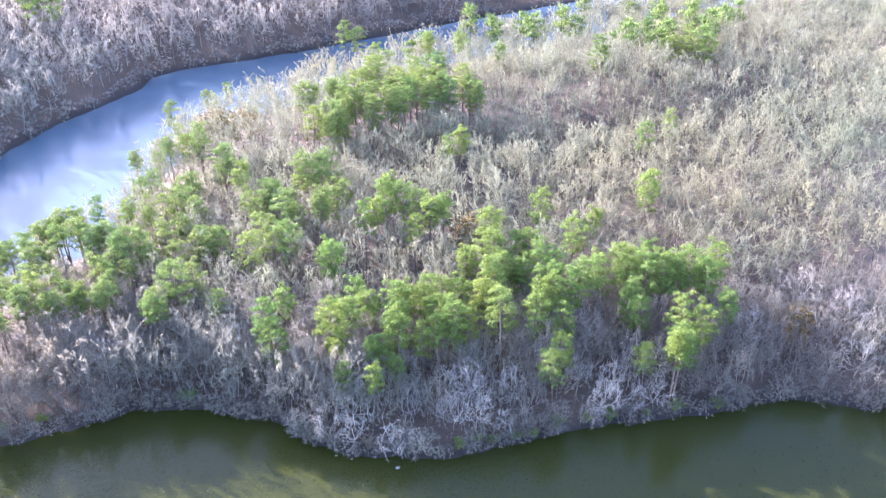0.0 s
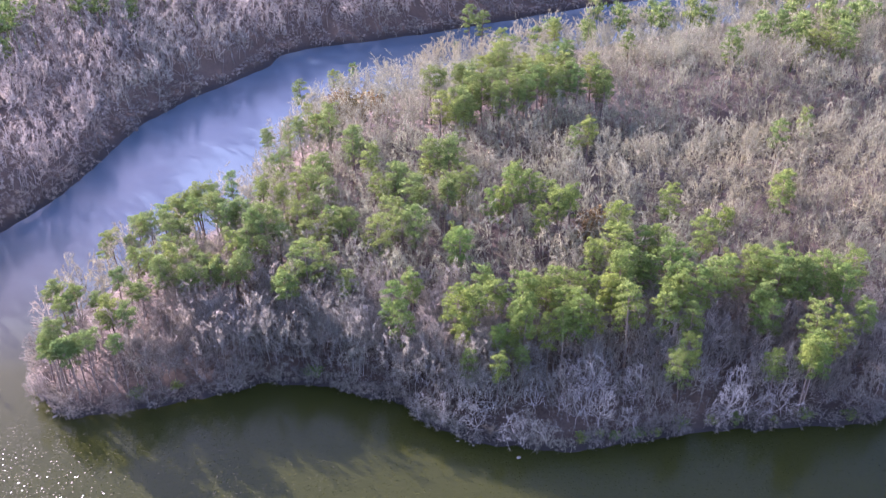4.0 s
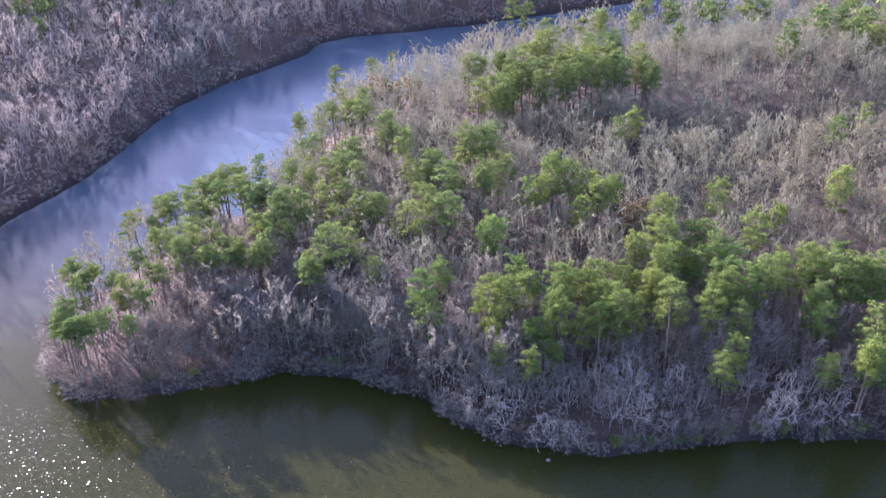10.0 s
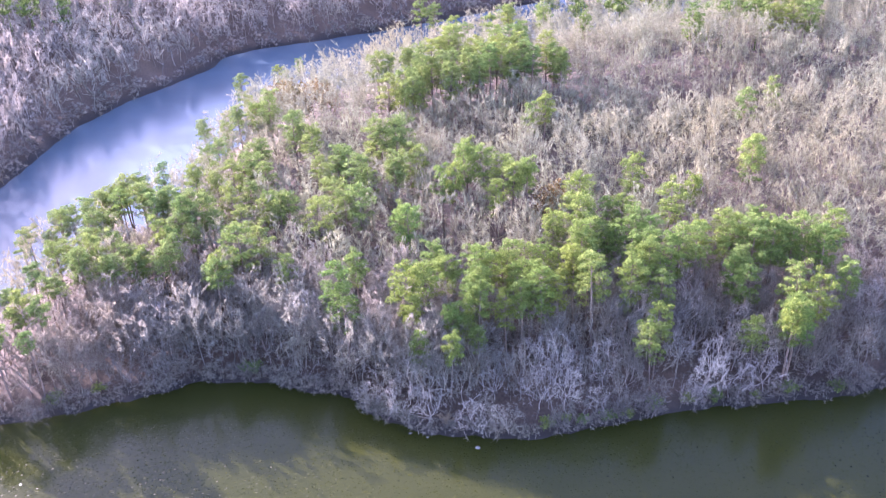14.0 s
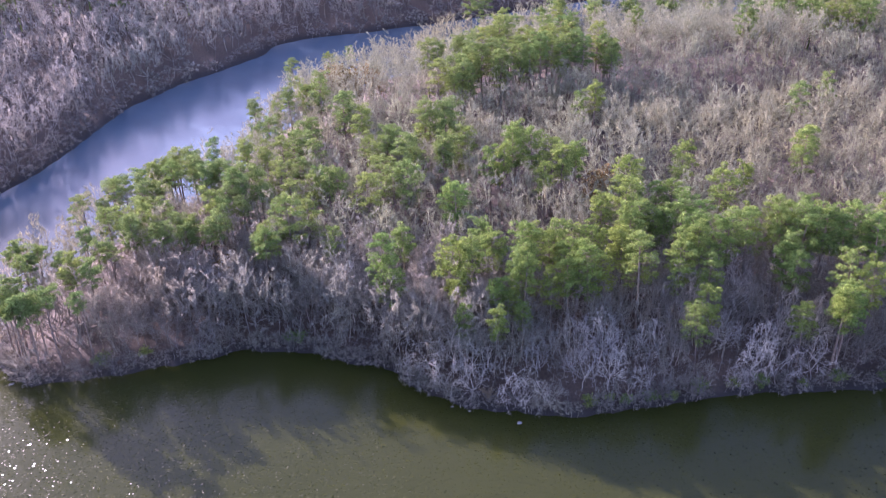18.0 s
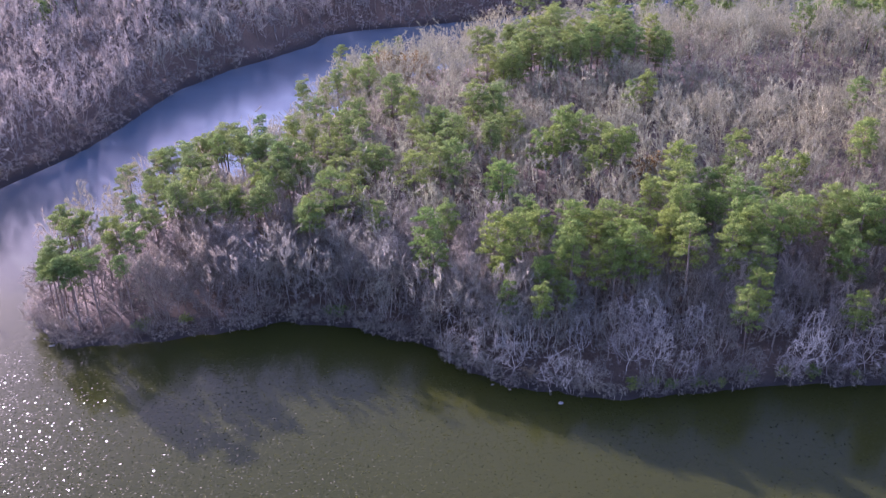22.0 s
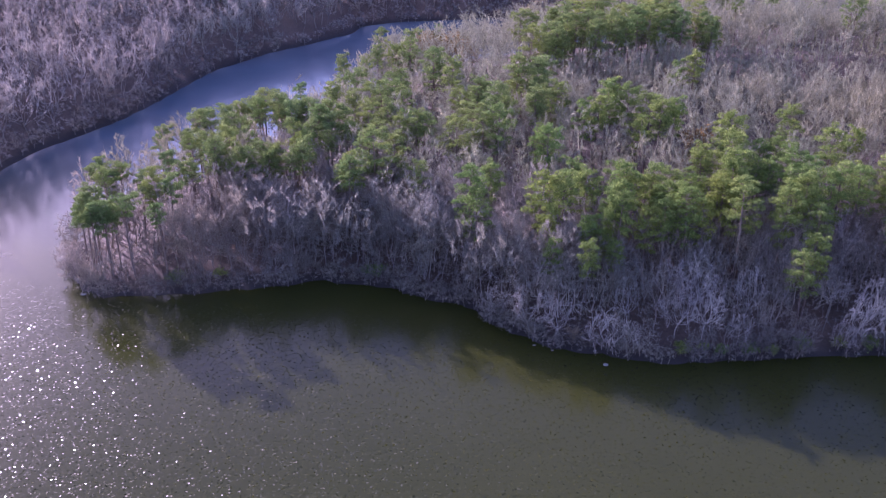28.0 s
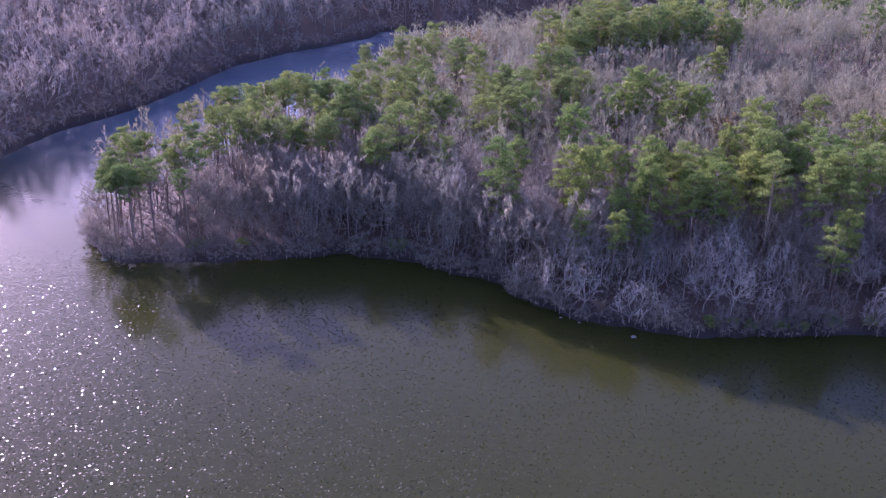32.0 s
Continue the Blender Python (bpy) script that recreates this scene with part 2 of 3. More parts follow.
# ---- the land: one sheet, shaped by its shorelines ----
PENINSULA = np.array((
    (-70, 122), (-67.5, 116), (-64, 112.5), (-60, 111.2), (-52, 111.8), (-44, 113.5), (-37, 116), (-31, 118), (-22, 118.5), (-13, 115), (-6, 112.5),
    (0, 107), (5, 104.5), (10, 102.6), (16, 101.8), (22, 101.6), (29, 103.3), (38, 105), (52, 106), (65, 107), (79, 108), (89, 105),
    (110, 103), (180, 96), (420, 60), (3200, 60), (3200, 900), (420, 400), (130, 306), (60, 276), (30, 263), (14, 255), (2, 248), (-10, 240),
    (-22, 231), (-31, 218), (-37, 204), (-41, 193), (-42.5, 182), (-44, 175), (-49, 167), (-56, 159), (-62, 150), (-68, 140), (-71, 130)), float)
FAR_BANK = np.array((
    (-3200, -800), (-260, -300), (-170, -60), (-120, 70), (-108, 112), (-102, 140), (-96, 165), (-87, 184), (-82, 205), (-78, 222),
    (-69, 237), (-50, 259), (-49, 268), (-38, 274), (-22, 279), (0, 286), (18, 294), (42, 304), (72, 315), (130, 336), (420, 430),
    (3200, 960), (3200, 3200), (-3200, 3200)), float)
NEAR_BANK = np.array(((-240, -330), (-100, -190), (40, -160), (200, -130), (420, -20), (3200, 0), (3200, -3200), (-3200, -3200), (-3200, -860)), float)


def shore_distance(poly, x, y):
    """Signed distance of points to an outline, positive on land."""
    best, inside = np.full(x.shape, 1e9), np.zeros(x.shape, bool)
    for (ax, ay), (bx, by) in zip(poly, np.roll(poly, -1, 0)):
        dx, dy = bx - ax, by - ay
        s = np.clip(((x - ax) * dx + (y - ay) * dy) / (dx * dx + dy * dy), 0, 1)
        best = np.minimum(best, np.hypot(x - ax - s * dx, y - ay - s * dy))
        cross = (ay > y) != (by > y)
        inside ^= cross & (x < ax + (y - ay) / (dy if dy else 1e-9) * dx)
    return np.where(inside, best, -best)


def waves(x, y):
    return (np.sin(0.21 * x + 1.3) * np.cos(0.17 * y + 0.4) + 0.6 * np.sin(0.53 * x - 0.31 * y) + 0.4 * np.sin(0.9 * y + 0.7 * x + 2)) / 2


def wobble(x, y):
    """The small points and coves of the near shore."""
    return 0.7 * waves(x, y) + 0.75 * waves(2.1 * x + 4, 2.3 * y + 1)


def land(x, y):
    """Signed distance to the nearest shore, and the height of the ground."""
    x, y = np.asarray(x, float), np.asarray(y, float)
    dp = shore_distance(PENINSULA, x, y) + wobble(x, y)
    df = shore_distance(FAR_BANK, x, y) + 0.8 * waves(x + 9, y)
    dn = shore_distance(NEAR_BANK, x, y)
    d = np.maximum(np.maximum(dp, df), dn)
    rise = 0.08 + 0.7 * np.clip(d / 3.5, 0, 1) + 3.4 * (1 - np.exp(-np.clip(d, 0, None) / 22))
    hill = 2.0 * np.exp(-(((x - 45) / 70) ** 2 + ((y - 175) / 45) ** 2)) * np.clip(dp / 20, 0, 1)
    hill += 4.0 * np.exp(-(((x - 60) / 70) ** 2 + ((y - 216 - 0.2 * (x - 50)) / 16) ** 2)) * np.clip(dp / 20, 0, 1)
    hill += 16.0 * (1 - np.exp(-np.clip(df - 6, 0, None) / 70)) + 6.0 * (1 - np.exp(-np.clip(dp - 130, 0, None) / 150))
    dip = 4.5 * np.exp(-(((x - 66) / 38) ** 2 + ((y - 190 - 0.14 * (x - 50)) / 8) ** 2))
    bumps = 0.45 * waves(0.4 * x, 0.5 * y) * np.clip(d / 6, 0, 1)
    return d, np.where(d > 0, rise + hill - dip + bumps, np.clip(0.08 + d * 0.45, -2.5, 0.08))


def mesh_of(name, verts, faces, mat, facing=None):
    me = bpy.data.meshes.new(name)
    verts, faces = np.asarray(verts, np.float32), np.asarray(faces, np.int32)
    k = faces.shape[1]
    me.vertices.add(len(verts))
    me.vertices.foreach_set("co", verts.ravel())
    me.loops.add(faces.size)
    me.loops.foreach_set("vertex_index", faces.ravel())
    me.polygons.add(len(faces))
    me.polygons.foreach_set("loop_start", np.arange(0, faces.size, k, dtype=np.int32))
    me.update(calc_edges=True)
    if facing is not None:
        me.attributes.new("facing", "FLOAT_VECTOR", "POINT").data.foreach_set("vector", np.asarray(facing, np.float32).ravel())
    me.materials.append(mat)
    return me


def steps(lo, hi, fine, far):
    core, tail = np.arange(lo, hi + 0.1, fine), fine * np.cumsum(1.22 ** np.arange(1, 40))
    tail = tail[tail < far]
    return np.concatenate([lo - tail[::-1], core, hi + tail])


def grid_sheet(name, xs, ys, height, mat):
    gx, gy = np.meshgrid(xs, ys)
    gz = height(gx, gy)
    n = len(xs)
    i = (np.arange(len(ys) - 1)[:, None] * n + np.arange(n - 1)[None]).ravel()
    return new(name, mesh_of(name, np.stack([gx, gy, gz], -1).reshape(-1, 3), np.stack([i, i + 1, i + 1 + n, i + n], 1), mat))


ground = grid_sheet("ground", steps(-200, 200, 1.8, 3000), steps(80, 340, 1.8, 3000), lambda x, y: land(x, y)[1], LITTER)
for poly in ground.data.polygons:
    poly.use_smooth = True
tagged(ground, "brown leaf-littered forest floor sloping down to the lake", "ground", kind="structure")
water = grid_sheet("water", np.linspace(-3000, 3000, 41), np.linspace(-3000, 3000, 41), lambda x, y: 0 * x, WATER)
tagged(water, "murky green lake water with small sparkling ripples", "water", kind="structure")


# ---- tree building ----
class Wood:
    """Collects tapered limbs and leaf blades as plain triangles."""

    def __init__(self, seed):
        self.rng, self.v, self.f, self.o, self.n = np.random.default_rng(seed), [], [], [], 0

    def put(self, v, f, o):
        """Corners, triangles, and which way the surface round each corner faces."""
        self.v.append(np.asarray(v, float))
        self.o.append(np.asarray(o, float))
        self.f.append(np.asarray(f, int) + self.n)
        self.n += len(v)

    def limb(self, points, radii, sides=3):
        """A tapered tube along points; it ends in a tip."""
        points = np.asarray(points, float)
        k, rings, facing = np.arange(sides) * 2 * math.pi / sides, [], []
        for n, (p, r) in enumerate(zip(points[:-1], radii)):
            way = points[min(n + 1, len(points) - 1)] - points[max(n - 1, 0)]
            way /= np.linalg.norm(way) + 1e-9
            side = np.cross(way, (0.31, 0.87, 0.38) if abs(way[2]) > 0.8 else (0, 0, 1))
            side /= np.linalg.norm(side) + 1e-9
            up = np.cross(way, side)
            facing.append(np.cos(k)[:, None] * side + np.sin(k)[:, None] * up)
            rings.append(p + r * facing[-1])
        v = np.concatenate(rings + [points[-1:]])
        f = []
        for a in range(len(rings) - 1):
            for b in range(sides):
                i, j = a * sides + b, a * sides + (b + 1) % sides
                f += [(i, j, j + sides), (i, j + sides, i + sides)]
        last = (len(rings) - 1) * sides
        f += [(last + b, last + (b + 1) % sides, len(v) - 1) for b in range(sides)]
        self.put(v, f, np.concatenate(facing + [way[None]]))

    def blades(self, centres, outward, length, width, stray=0.55, facing=None):
        """Narrow needle or leaf blades, one triangle each, that point roughly outward."""
        c = np.asarray(centres, float)
        n = len(c)
        way = outward + self.rng.normal(0, stray, (n, 3))
        way /= np.linalg.norm(way, axis=1, keepdims=True) + 1e-9
        side = np.cross(way, self.rng.normal(0, 1, (n, 3)))
        side /= np.linalg.norm(side, axis=1, keepdims=True) + 1e-9
        ll, ww = length * self.rng.uniform(0.6, 1.3, (n, 1)), width * self.rng.uniform(0.6, 1.3, (n, 1))
        v = np.stack([c - side * ww / 2 - way * ll * 0.3, c + side * ww / 2 - way * ll * 0.3, c + way * ll * 0.7], 1).reshape(-1, 3)
        facing = np.broadcast_to(outward if facing is None else facing, (n, 3)).astype(float)
        facing = facing / (np.linalg.norm(facing, axis=1, keepdims=True) + 1e-9)
        self.put(v, np.arange(3 * n).reshape(n, 3), np.repeat(facing, 3, axis=0))

    def arrays(self):
        return np.concatenate(self.v), np.concatenate(self.f), np.concatenate(self.o)


def unit(v):
    v = np.asarray(v, float)
    return v / (np.linalg.norm(v) + 1e-9)


def crown_tree_arrays(seed, h=12.5, radius=3.0, low=0.42, leaders=7, boughs=6, twigs=12, thick=0.04, long=1.0, solid=True, stout=0.0058, stray=0.62):
    """A leafless broadleaf tree: crooked leaders spread from a fork to a lumpy dome, boughs fill it, fine twigs fan out at its skin."""
    w, t = Wood(seed), Wood(seed + 1000)
    r = w.rng
    fork = np.array((*r.normal(0, 0.03 * h, 2), low * h * r.uniform(0.55, 0.8)))
    heart = np.array((0, 0, low * h))
    w.limb([(0, 0, -0.03 * h), fork * 0.5 + r.normal(0, 0.01 * h, 3) * (1, 1, 0), fork, fork + (0, 0, 0.09 * h)], [2.0 * stout * h, 1.7 * stout * h, 1.3 * stout * h], 4)
    starts, ways = [], []
    for a in range(leaders):
        turn, tilt = a * 2.4 + r.uniform(-0.35, 0.35), 1.48 * math.sqrt((a + 0.4) / leaders)
        reach = r.uniform(0.82, 1.12)

        def skin(th, ph, k):
            return heart + k * np.array((radius * math.sin(ph) * math.cos(th), radius * math.sin(ph) * math.sin(th), (h - heart[2]) * math.cos(ph)))

        end = skin(turn, tilt, 0.86 * reach)
        bow = np.array((math.cos(turn), math.sin(turn), -0.4)) * radius * 0.16
        p = [fork, fork + (end - fork) * 0.38 + bow + r.normal(0, 0.034 * h, 3), fork + (end - fork) * 0.7 + bow * 0.5 + r.normal(0, 0.038 * h, 3), end]
        w.limb(p, [stout * h, 0.68 * stout * h, 0.4 * stout * h], 3)
        for b in range(boughs):
            s = 0.3 + 0.68 * (b + r.uniform(0, 1)) / boughs
            at = np.array([np.interp(s, (0, 0.38, 0.7, 1.0), [q[k] for q in p]) for k in range(3)])
            tip = skin(turn + r.normal(0, 0.5) / max(math.sin(tilt), 0.35), min(tilt + r.normal(0.05, 0.34), 1.85), reach * r.uniform(0.82, 1.02))
            if np.linalg.norm(tip - at) > 0.26 * h:
                tip = at + unit(tip - at) * 0.26 * h
            mid = (at + tip) / 2 + r.normal(0, 0.12, 3) * np.linalg.norm(tip - at) + (0, 0, 0.02 * h)
            if solid:
                t.limb([at, mid, tip], [thick * 1.15, thick * 0.75], 3)
            else:
                t.blades([(at * 0.3 + tip * 0.7)], unit(tip - at), np.linalg.norm(tip - at), thick, 0.05)
            k = r.uniform(0.2, 1.0, (twigs, 1))
            starts.append(at + (mid - at) * np.minimum(2 * k, 1) + (tip - mid) * np.maximum(2 * k - 1, 0))
            ways.append(np.tile(unit(tip - at), (twigs, 1)))
    c, way = np.concatenate(starts), np.concatenate(ways)
    out = c - heart * 0.9
    fan = out / (np.linalg.norm(out, axis=1, keepdims=True) + 1e-6) * (1.2 - stray) + way * 0.45 + r.normal(0, stray, c.shape)
    fan /= np.linalg.norm(fan, axis=1, keepdims=True)
    t.blades(c + fan * long * 0.3, fan, long, thick, 0.12, out / (np.linalg.norm(out, axis=1, keepdims=True) + 1e-6) + fan * 0.35)
    return w.arrays(), t.arrays()


def domed_tree_arrays(seed, h=13.0, lobes=8, twigs=50, thick=0.05, long=1.2, wide=0.24, middle=0.5, tall=0.36, sides=3, boughs=0, stout=0.05):
    """A leafless tree: limbs rise from the trunk to a dome of rounded lobes, and fine twigs radiate from every lobe."""
    w, t = Wood(seed), Wood(seed + 1000)
    r = w.rng
    heart = np.array((*r.normal(0, 0.03 * h, 2), middle * h))
    w.limb([(0, 0, -0.03 * h), heart * 0.45 + r.normal(0, 0.01 * h, 3) * (1, 1, 0), heart * 0.8, heart + (0, 0, 0.1 * h)], [0.0115 * h, 0.0095 * h, 0.008 * h], max(sides + 1, 4))
    for a in range(lobes):
        turn, lift = a * 2.4 + r.uniform(-0.4, 0.4), math.sqrt((a + 0.2) / lobes)
        side = np.array((math.cos(turn), math.sin(turn), 0))
        size = r.uniform(0.85, 1.15)
        c = heart + side * wide * h * lift * 0.78 * size + np.array((0, 0, tall * h * (1 - 0.85 * lift ** 2.2) * 0.62 * size))
        base = heart * r.uniform(0.55, 0.85)
        p = [base, base + (c - base) * 0.5 + side * 0.02 * h, c, c + unit(c - heart * 0.8) * h * 0.09]
        w.limb(p, [0.0058 * h, 0.0042 * h, 0.0026 * h], sides)
        d = r.normal(0, 1, (twigs, 3))
        d += unit(c - heart * 0.75) * 0.9
        d[:, 2] = np.abs(d[:, 2]) * np.where(r.uniform(size=twigs) < 0.82, 1, -0.5)
        d /= np.linalg.norm(d, axis=1, keepdims=True)
        rad = h * 0.105 * r.uniform(0.35, 1.0, (twigs, 1))
        t.blades(c + d * rad, d * (1.2, 1.2, 0.9), long, thick, 0.4)
        for b in range(boughs):
            way = unit(r.normal(0, 1, 3) + unit((c - heart * 0.8) * (1.3, 1.3, 0.8)) * 1.3 + (0, 0, 0.1))
            at = p[1] + (p[2] - p[1]) * r.uniform(0.2, 1.0)
            mid = at + way * h * 0.06
            t.limb([at, mid, mid + unit(way + r.normal(0, 0.5, 3)) * h * r.uniform(0.06, 0.11)], [stout, stout * 0.6], 3)
    return w.arrays(), t.arrays()


def shrub_arrays(seed, h=3.6, stems=11, twigs=24, thick=0.045):
    """Stems that fan out from one root, and their twigs."""
    w, t = Wood(seed), Wood(seed + 1000)
    r = w.rng
    for a in range(stems):
        turn = r.uniform(0, 6.283)
        out = np.array((math.cos(turn), math.sin(turn), 0)) * r.uniform(0.15, 0.75) * h * 0.75
        peak = h * r.uniform(0.55, 1.0)
        p = [r.normal(0, 0.12, 3) * (1, 1, 0) - (0, 0, 0.2), out * 0.45 + (0, 0, peak * 0.55), out + (0, 0, peak)]
        w.limb(p, [thick * 0.9, thick * 0.6], 3)
        k = r.uniform(0.3, 1.0, (twigs, 1))
        c = p[0] + (p[1] - p[0]) * np.minimum(2 * k, 1) + (p[2] - p[1]) * np.maximum(2 * k - 1, 0)
        fan = unit(out + (0, 0, peak * 0.6)) + r.normal(0, 0.5, (twigs, 3))
        t.blades(c, fan, 0.75, thick)
    return w.arrays(), t.arrays()


def pine_arrays(seed, h=16.0, start=0.5, width=2.1, whorls=8, per=5, blades=110, size=0.68, blade=(0.32, 0.10), gaps=0.2):
    """Trunk with boughs, and the needle crown of a tall pine: billowing clumps at the ends of upswept boughs, with gaps between."""
    w, t = Wood(seed), Wood(seed + 1000)
    r = w.rng
    bend = r.normal(0, 0.35, 2)

    def stem(z):
        return np.array((bend[0] * math.sin(3 * z), bend[1] * math.sin(2.5 * z), z * h))

    w.limb([stem(z) for z in (-0.04, 0.25, 0.5, 0.75, 0.95)], [0.0125 * h, 0.011 * h, 0.009 * h, 0.005 * h], 6)
    for _ in range(5):
        z, turn = r.uniform(0.28, start), r.uniform(0, 6.28)
        w.limb([stem(z), stem(z) + np.array((math.cos(turn), math.sin(turn), 0.1)) * r.uniform(0.5, 1.4)], [0.035], 3)

    def clump(c, n, rad):
        ball = r.normal(0, 1, (n, 3))
        ball /= np.linalg.norm(ball, axis=1, keepdims=True)
        ball[:, 2] = np.abs(ball[:, 2]) * np.where(r.uniform(size=n) < 0.8, 1, -0.5)
        t.blades(c + ball * np.array((rad, rad, rad * 0.66)) * r.uniform(0.62, 1.0, (n, 1)), ball + (0, 0, 0.5), *blade, 0.35, ball + 0.5 * unit(c - stem(0.62)))

    for a in range(whorls):
        s = (a + 0.3) / whorls
        z = start + (0.95 - start) * s
        wide = width * math.sqrt(max(1 - abs((s - 0.38) / 0.7) ** 2.2, 0.04)) * r.uniform(0.82, 1.14)
        for b in range(per):
            if r.uniform() < gaps + 0.25 * (s < 0.2):
                continue
            turn = b * 6.283 / per + a * 1.1 + r.uniform(-0.5, 0.5)
            at = stem(z + r.uniform(-0.035, 0.035))
            reach = max(wide * r.uniform(0.62, 1.12), 0.3)
            end = at + np.array((math.cos(turn) * reach, math.sin(turn) * reach, reach * r.uniform(0.1, 0.45)))
            w.limb([at, (at + end) / 2 - (0, 0, 0.08), end], [0.05, 0.035], 3)
            clump(end, int(blades * r.uniform(0.7, 1.2)), size * r.uniform(0.75, 1.25))
            if reach > 1.2:
                clump(at + (end - at) * 0.5 + (0, 0, 0.1), int(blades * 0.5), size * 0.8)
    for _ in range(3):
        clump(stem(0.95) + r.normal(0, 0.35, 3), int(blades * 0.8), size * r.uniform(0.8, 1.1))
    return w.arrays(), t.arrays()


def thing(name, parts, label, category, group=""):
    """An Empty at the base with one mesh for each part; it is the pattern that copies are taken from."""
    top = tagged(new(name), label, category, group)
    for part_name, (v, f, o), mat in parts:
        ob = new(part_name, mesh_of(part_name, v, f, mat, o))
        ob.parent = top
    return top


def plant(patterns, spots, rng, low=0.85, high=1.15, lean=0.0):
    """Stands one copy of a pattern at every spot (x, y, size), turned and sized at random; lean tips it out over the near water."""
    spots = list(spots)
    z = land([s[0] for s in spots], [s[1] for s in spots])[1]
    for n, ((x, y, size), gz) in enumerate(zip(spots, z)):
        pat = patterns[rng.integers(len(patterns))]
        k = size * rng.uniform(low, high)
        tip = Euler((rng.normal(0, 0.03) + lean * rng.uniform(0.2, 1.6), rng.normal(0, 0.03 + 0.3 * lean), 0)).to_matrix() @ Euler((0, 0, rng.uniform(0, 6.28))).to_matrix()
        m = Matrix.Translation((x, y, gz)) @ tip.to_4x4()
        made = copy_thing(pat, m)
        made.scale = (k * rng.uniform(0.92, 1.08), k * rng.uniform(0.92, 1.08), k)


def drop(patterns):
    for top in patterns:
        for ob in (*top.children_recursive, top):
            bpy.data.objects.remove(ob)


def whole(a, b):
    """Trunk and crown as one."""
    return np.concatenate([a[0], b[0]]), np.concatenate([a[1], b[1] + len(a[0])]), np.concatenate([a[2], b[2]])


def joined(name, kinds, spots, rng, mat, label, category, sink=0.0):
    """Many far trees as one object: copies of a few patterns, each turned and sized at random."""
    spots = np.asarray(spots, float)
    z = land(spots[:, 0], spots[:, 1])[1]
    pick = rng.integers(len(kinds), size=len(spots))
    vs, fs, turned, base = [], [], [], 0
    for k, (v, f, o) in enumerate(kinds):
        mine = np.nonzero(pick == k)[0]
        if not len(mine):
            continue
        a, s = rng.uniform(0, 6.283, len(mine)), spots[mine, 2] * rng.uniform(0.8, 1.2, len(mine))
        c, sn = np.cos(a)[:, None], np.sin(a)[:, None]
        x = (c * v[None, :, 0] - sn * v[None, :, 1]) * s[:, None] + spots[mine, 0][:, None]
        y = (sn * v[None, :, 0] + c * v[None, :, 1]) * s[:, None] + spots[mine, 1][:, None]
        zz = v[None, :, 2] * s[:, None] + z[mine][:, None] - sink
        vs.append(np.stack([x, y, zz], -1).reshape(-1, 3))
        turned.append(np.stack([c * o[None, :, 0] - sn * o[None, :, 1], sn * o[None, :, 0] + c * o[None, :, 1], 0 * c + o[None, :, 2]], -1).reshape(-1, 3))
        fs.append((f[None] + (base + np.arange(len(mine)) * len(v))[:, None, None]).reshape(-1, 3))
        base += len(mine) * len(v)
    return tagged(new(name, mesh_of(name, np.concatenate(vs), np.concatenate(fs), mat, np.concatenate(turned))), label, category, kind="stuff")


def scatter(x0, x1, y0, y1, gap, rng, keep):
    """Spots on a shaken grid with about that gap, where keep(x, y) holds."""
    xs, ys = np.meshgrid(np.arange(x0, x1, gap), np.arange(y0, y1, gap))
    x = (xs + rng.uniform(-0.45, 0.45, xs.shape) * gap + (np.arange(len(xs)) % 2)[:, None] * gap / 2).ravel()
    y = (ys + rng.uniform(-0.45, 0.45, ys.shape) * gap).ravel()
    ok = keep(x, y)
    return np.stack([x[ok], y[ok]], 1)


# ---- pines ----
TIP_PINES = ((-67, 128), (-64, 127), (-63, 129), (-59, 126), (-63, 118), (-64, 116), (-65, 144), (-63, 147), (-55, 121), (-55, 123), (-57, 133), (-55, 137), (-53, 129), (-58, 146), (-58, 151), (-51, 128), (-62, 114), (-59, 116), (-60, 115), (-56, 114), (-52, 116), (-52, 121))
RIDGE_PINES = ((-55, 150), (-56, 157), (-54, 154), (-50, 146), (-51, 157), (-50, 160), (-48, 160), (-47, 166), (-42, 165), (-45, 162), (-47, 153), (-48, 149), (-51, 136), (-48, 131), (-47, 135), (-44, 130), (-39, 134), (-40, 133), (-40, 149), (-38, 151), (-37, 140), (-35, 143), (-34, 145), (-33, 147), (-30, 146), (-36, 132), (-35, 134), (-45, 140), (-42, 152), (-32, 140), (-28, 144), (-27, 129), (-27, 127))
WEST_PINES = ((-34, 157), (-32, 152), (-33, 174), (-33, 166), (-28, 161), (-27, 150), (-27, 164), (-26, 168), (-24, 169), (-22, 159), (-20, 149), (-22, 147), (-17, 149), (-18, 147), (-25, 145), (-30, 157), (-24, 153), (-36, 173), (-34, 186), (-31, 188), (-35, 197), (-28, 190), (-24, 187), (-31, 201), (-25, 191), (-19, 178), (-38, 185), (-39, 198), (-21, 135), (-16, 129), (-11, 141), (-7, 144), (-9, 148), (-13, 167), (-10, 157), (-9, 160), (-5, 153), (-3, 153), (-3, 167), (2, 168), (3, 170), (2, 156), (5, 158), (1, 153), (-13, 160), (-18, 175), (-8, 164), (-4, 159))
MID_PINES = ((-5, 127), (-6, 118), (-7, 121), (3, 138), (3, 135), (14, 156), (12, 150), (15, 158), (17, 153), (10, 150), (21, 151), (25, 149), (19, 145), (21, 147), (32, 143), (33, 138), (31, 136), (39, 139), (37, 139), (47, 139), (44, 150), (53, 145), (66, 154), (65, 151))
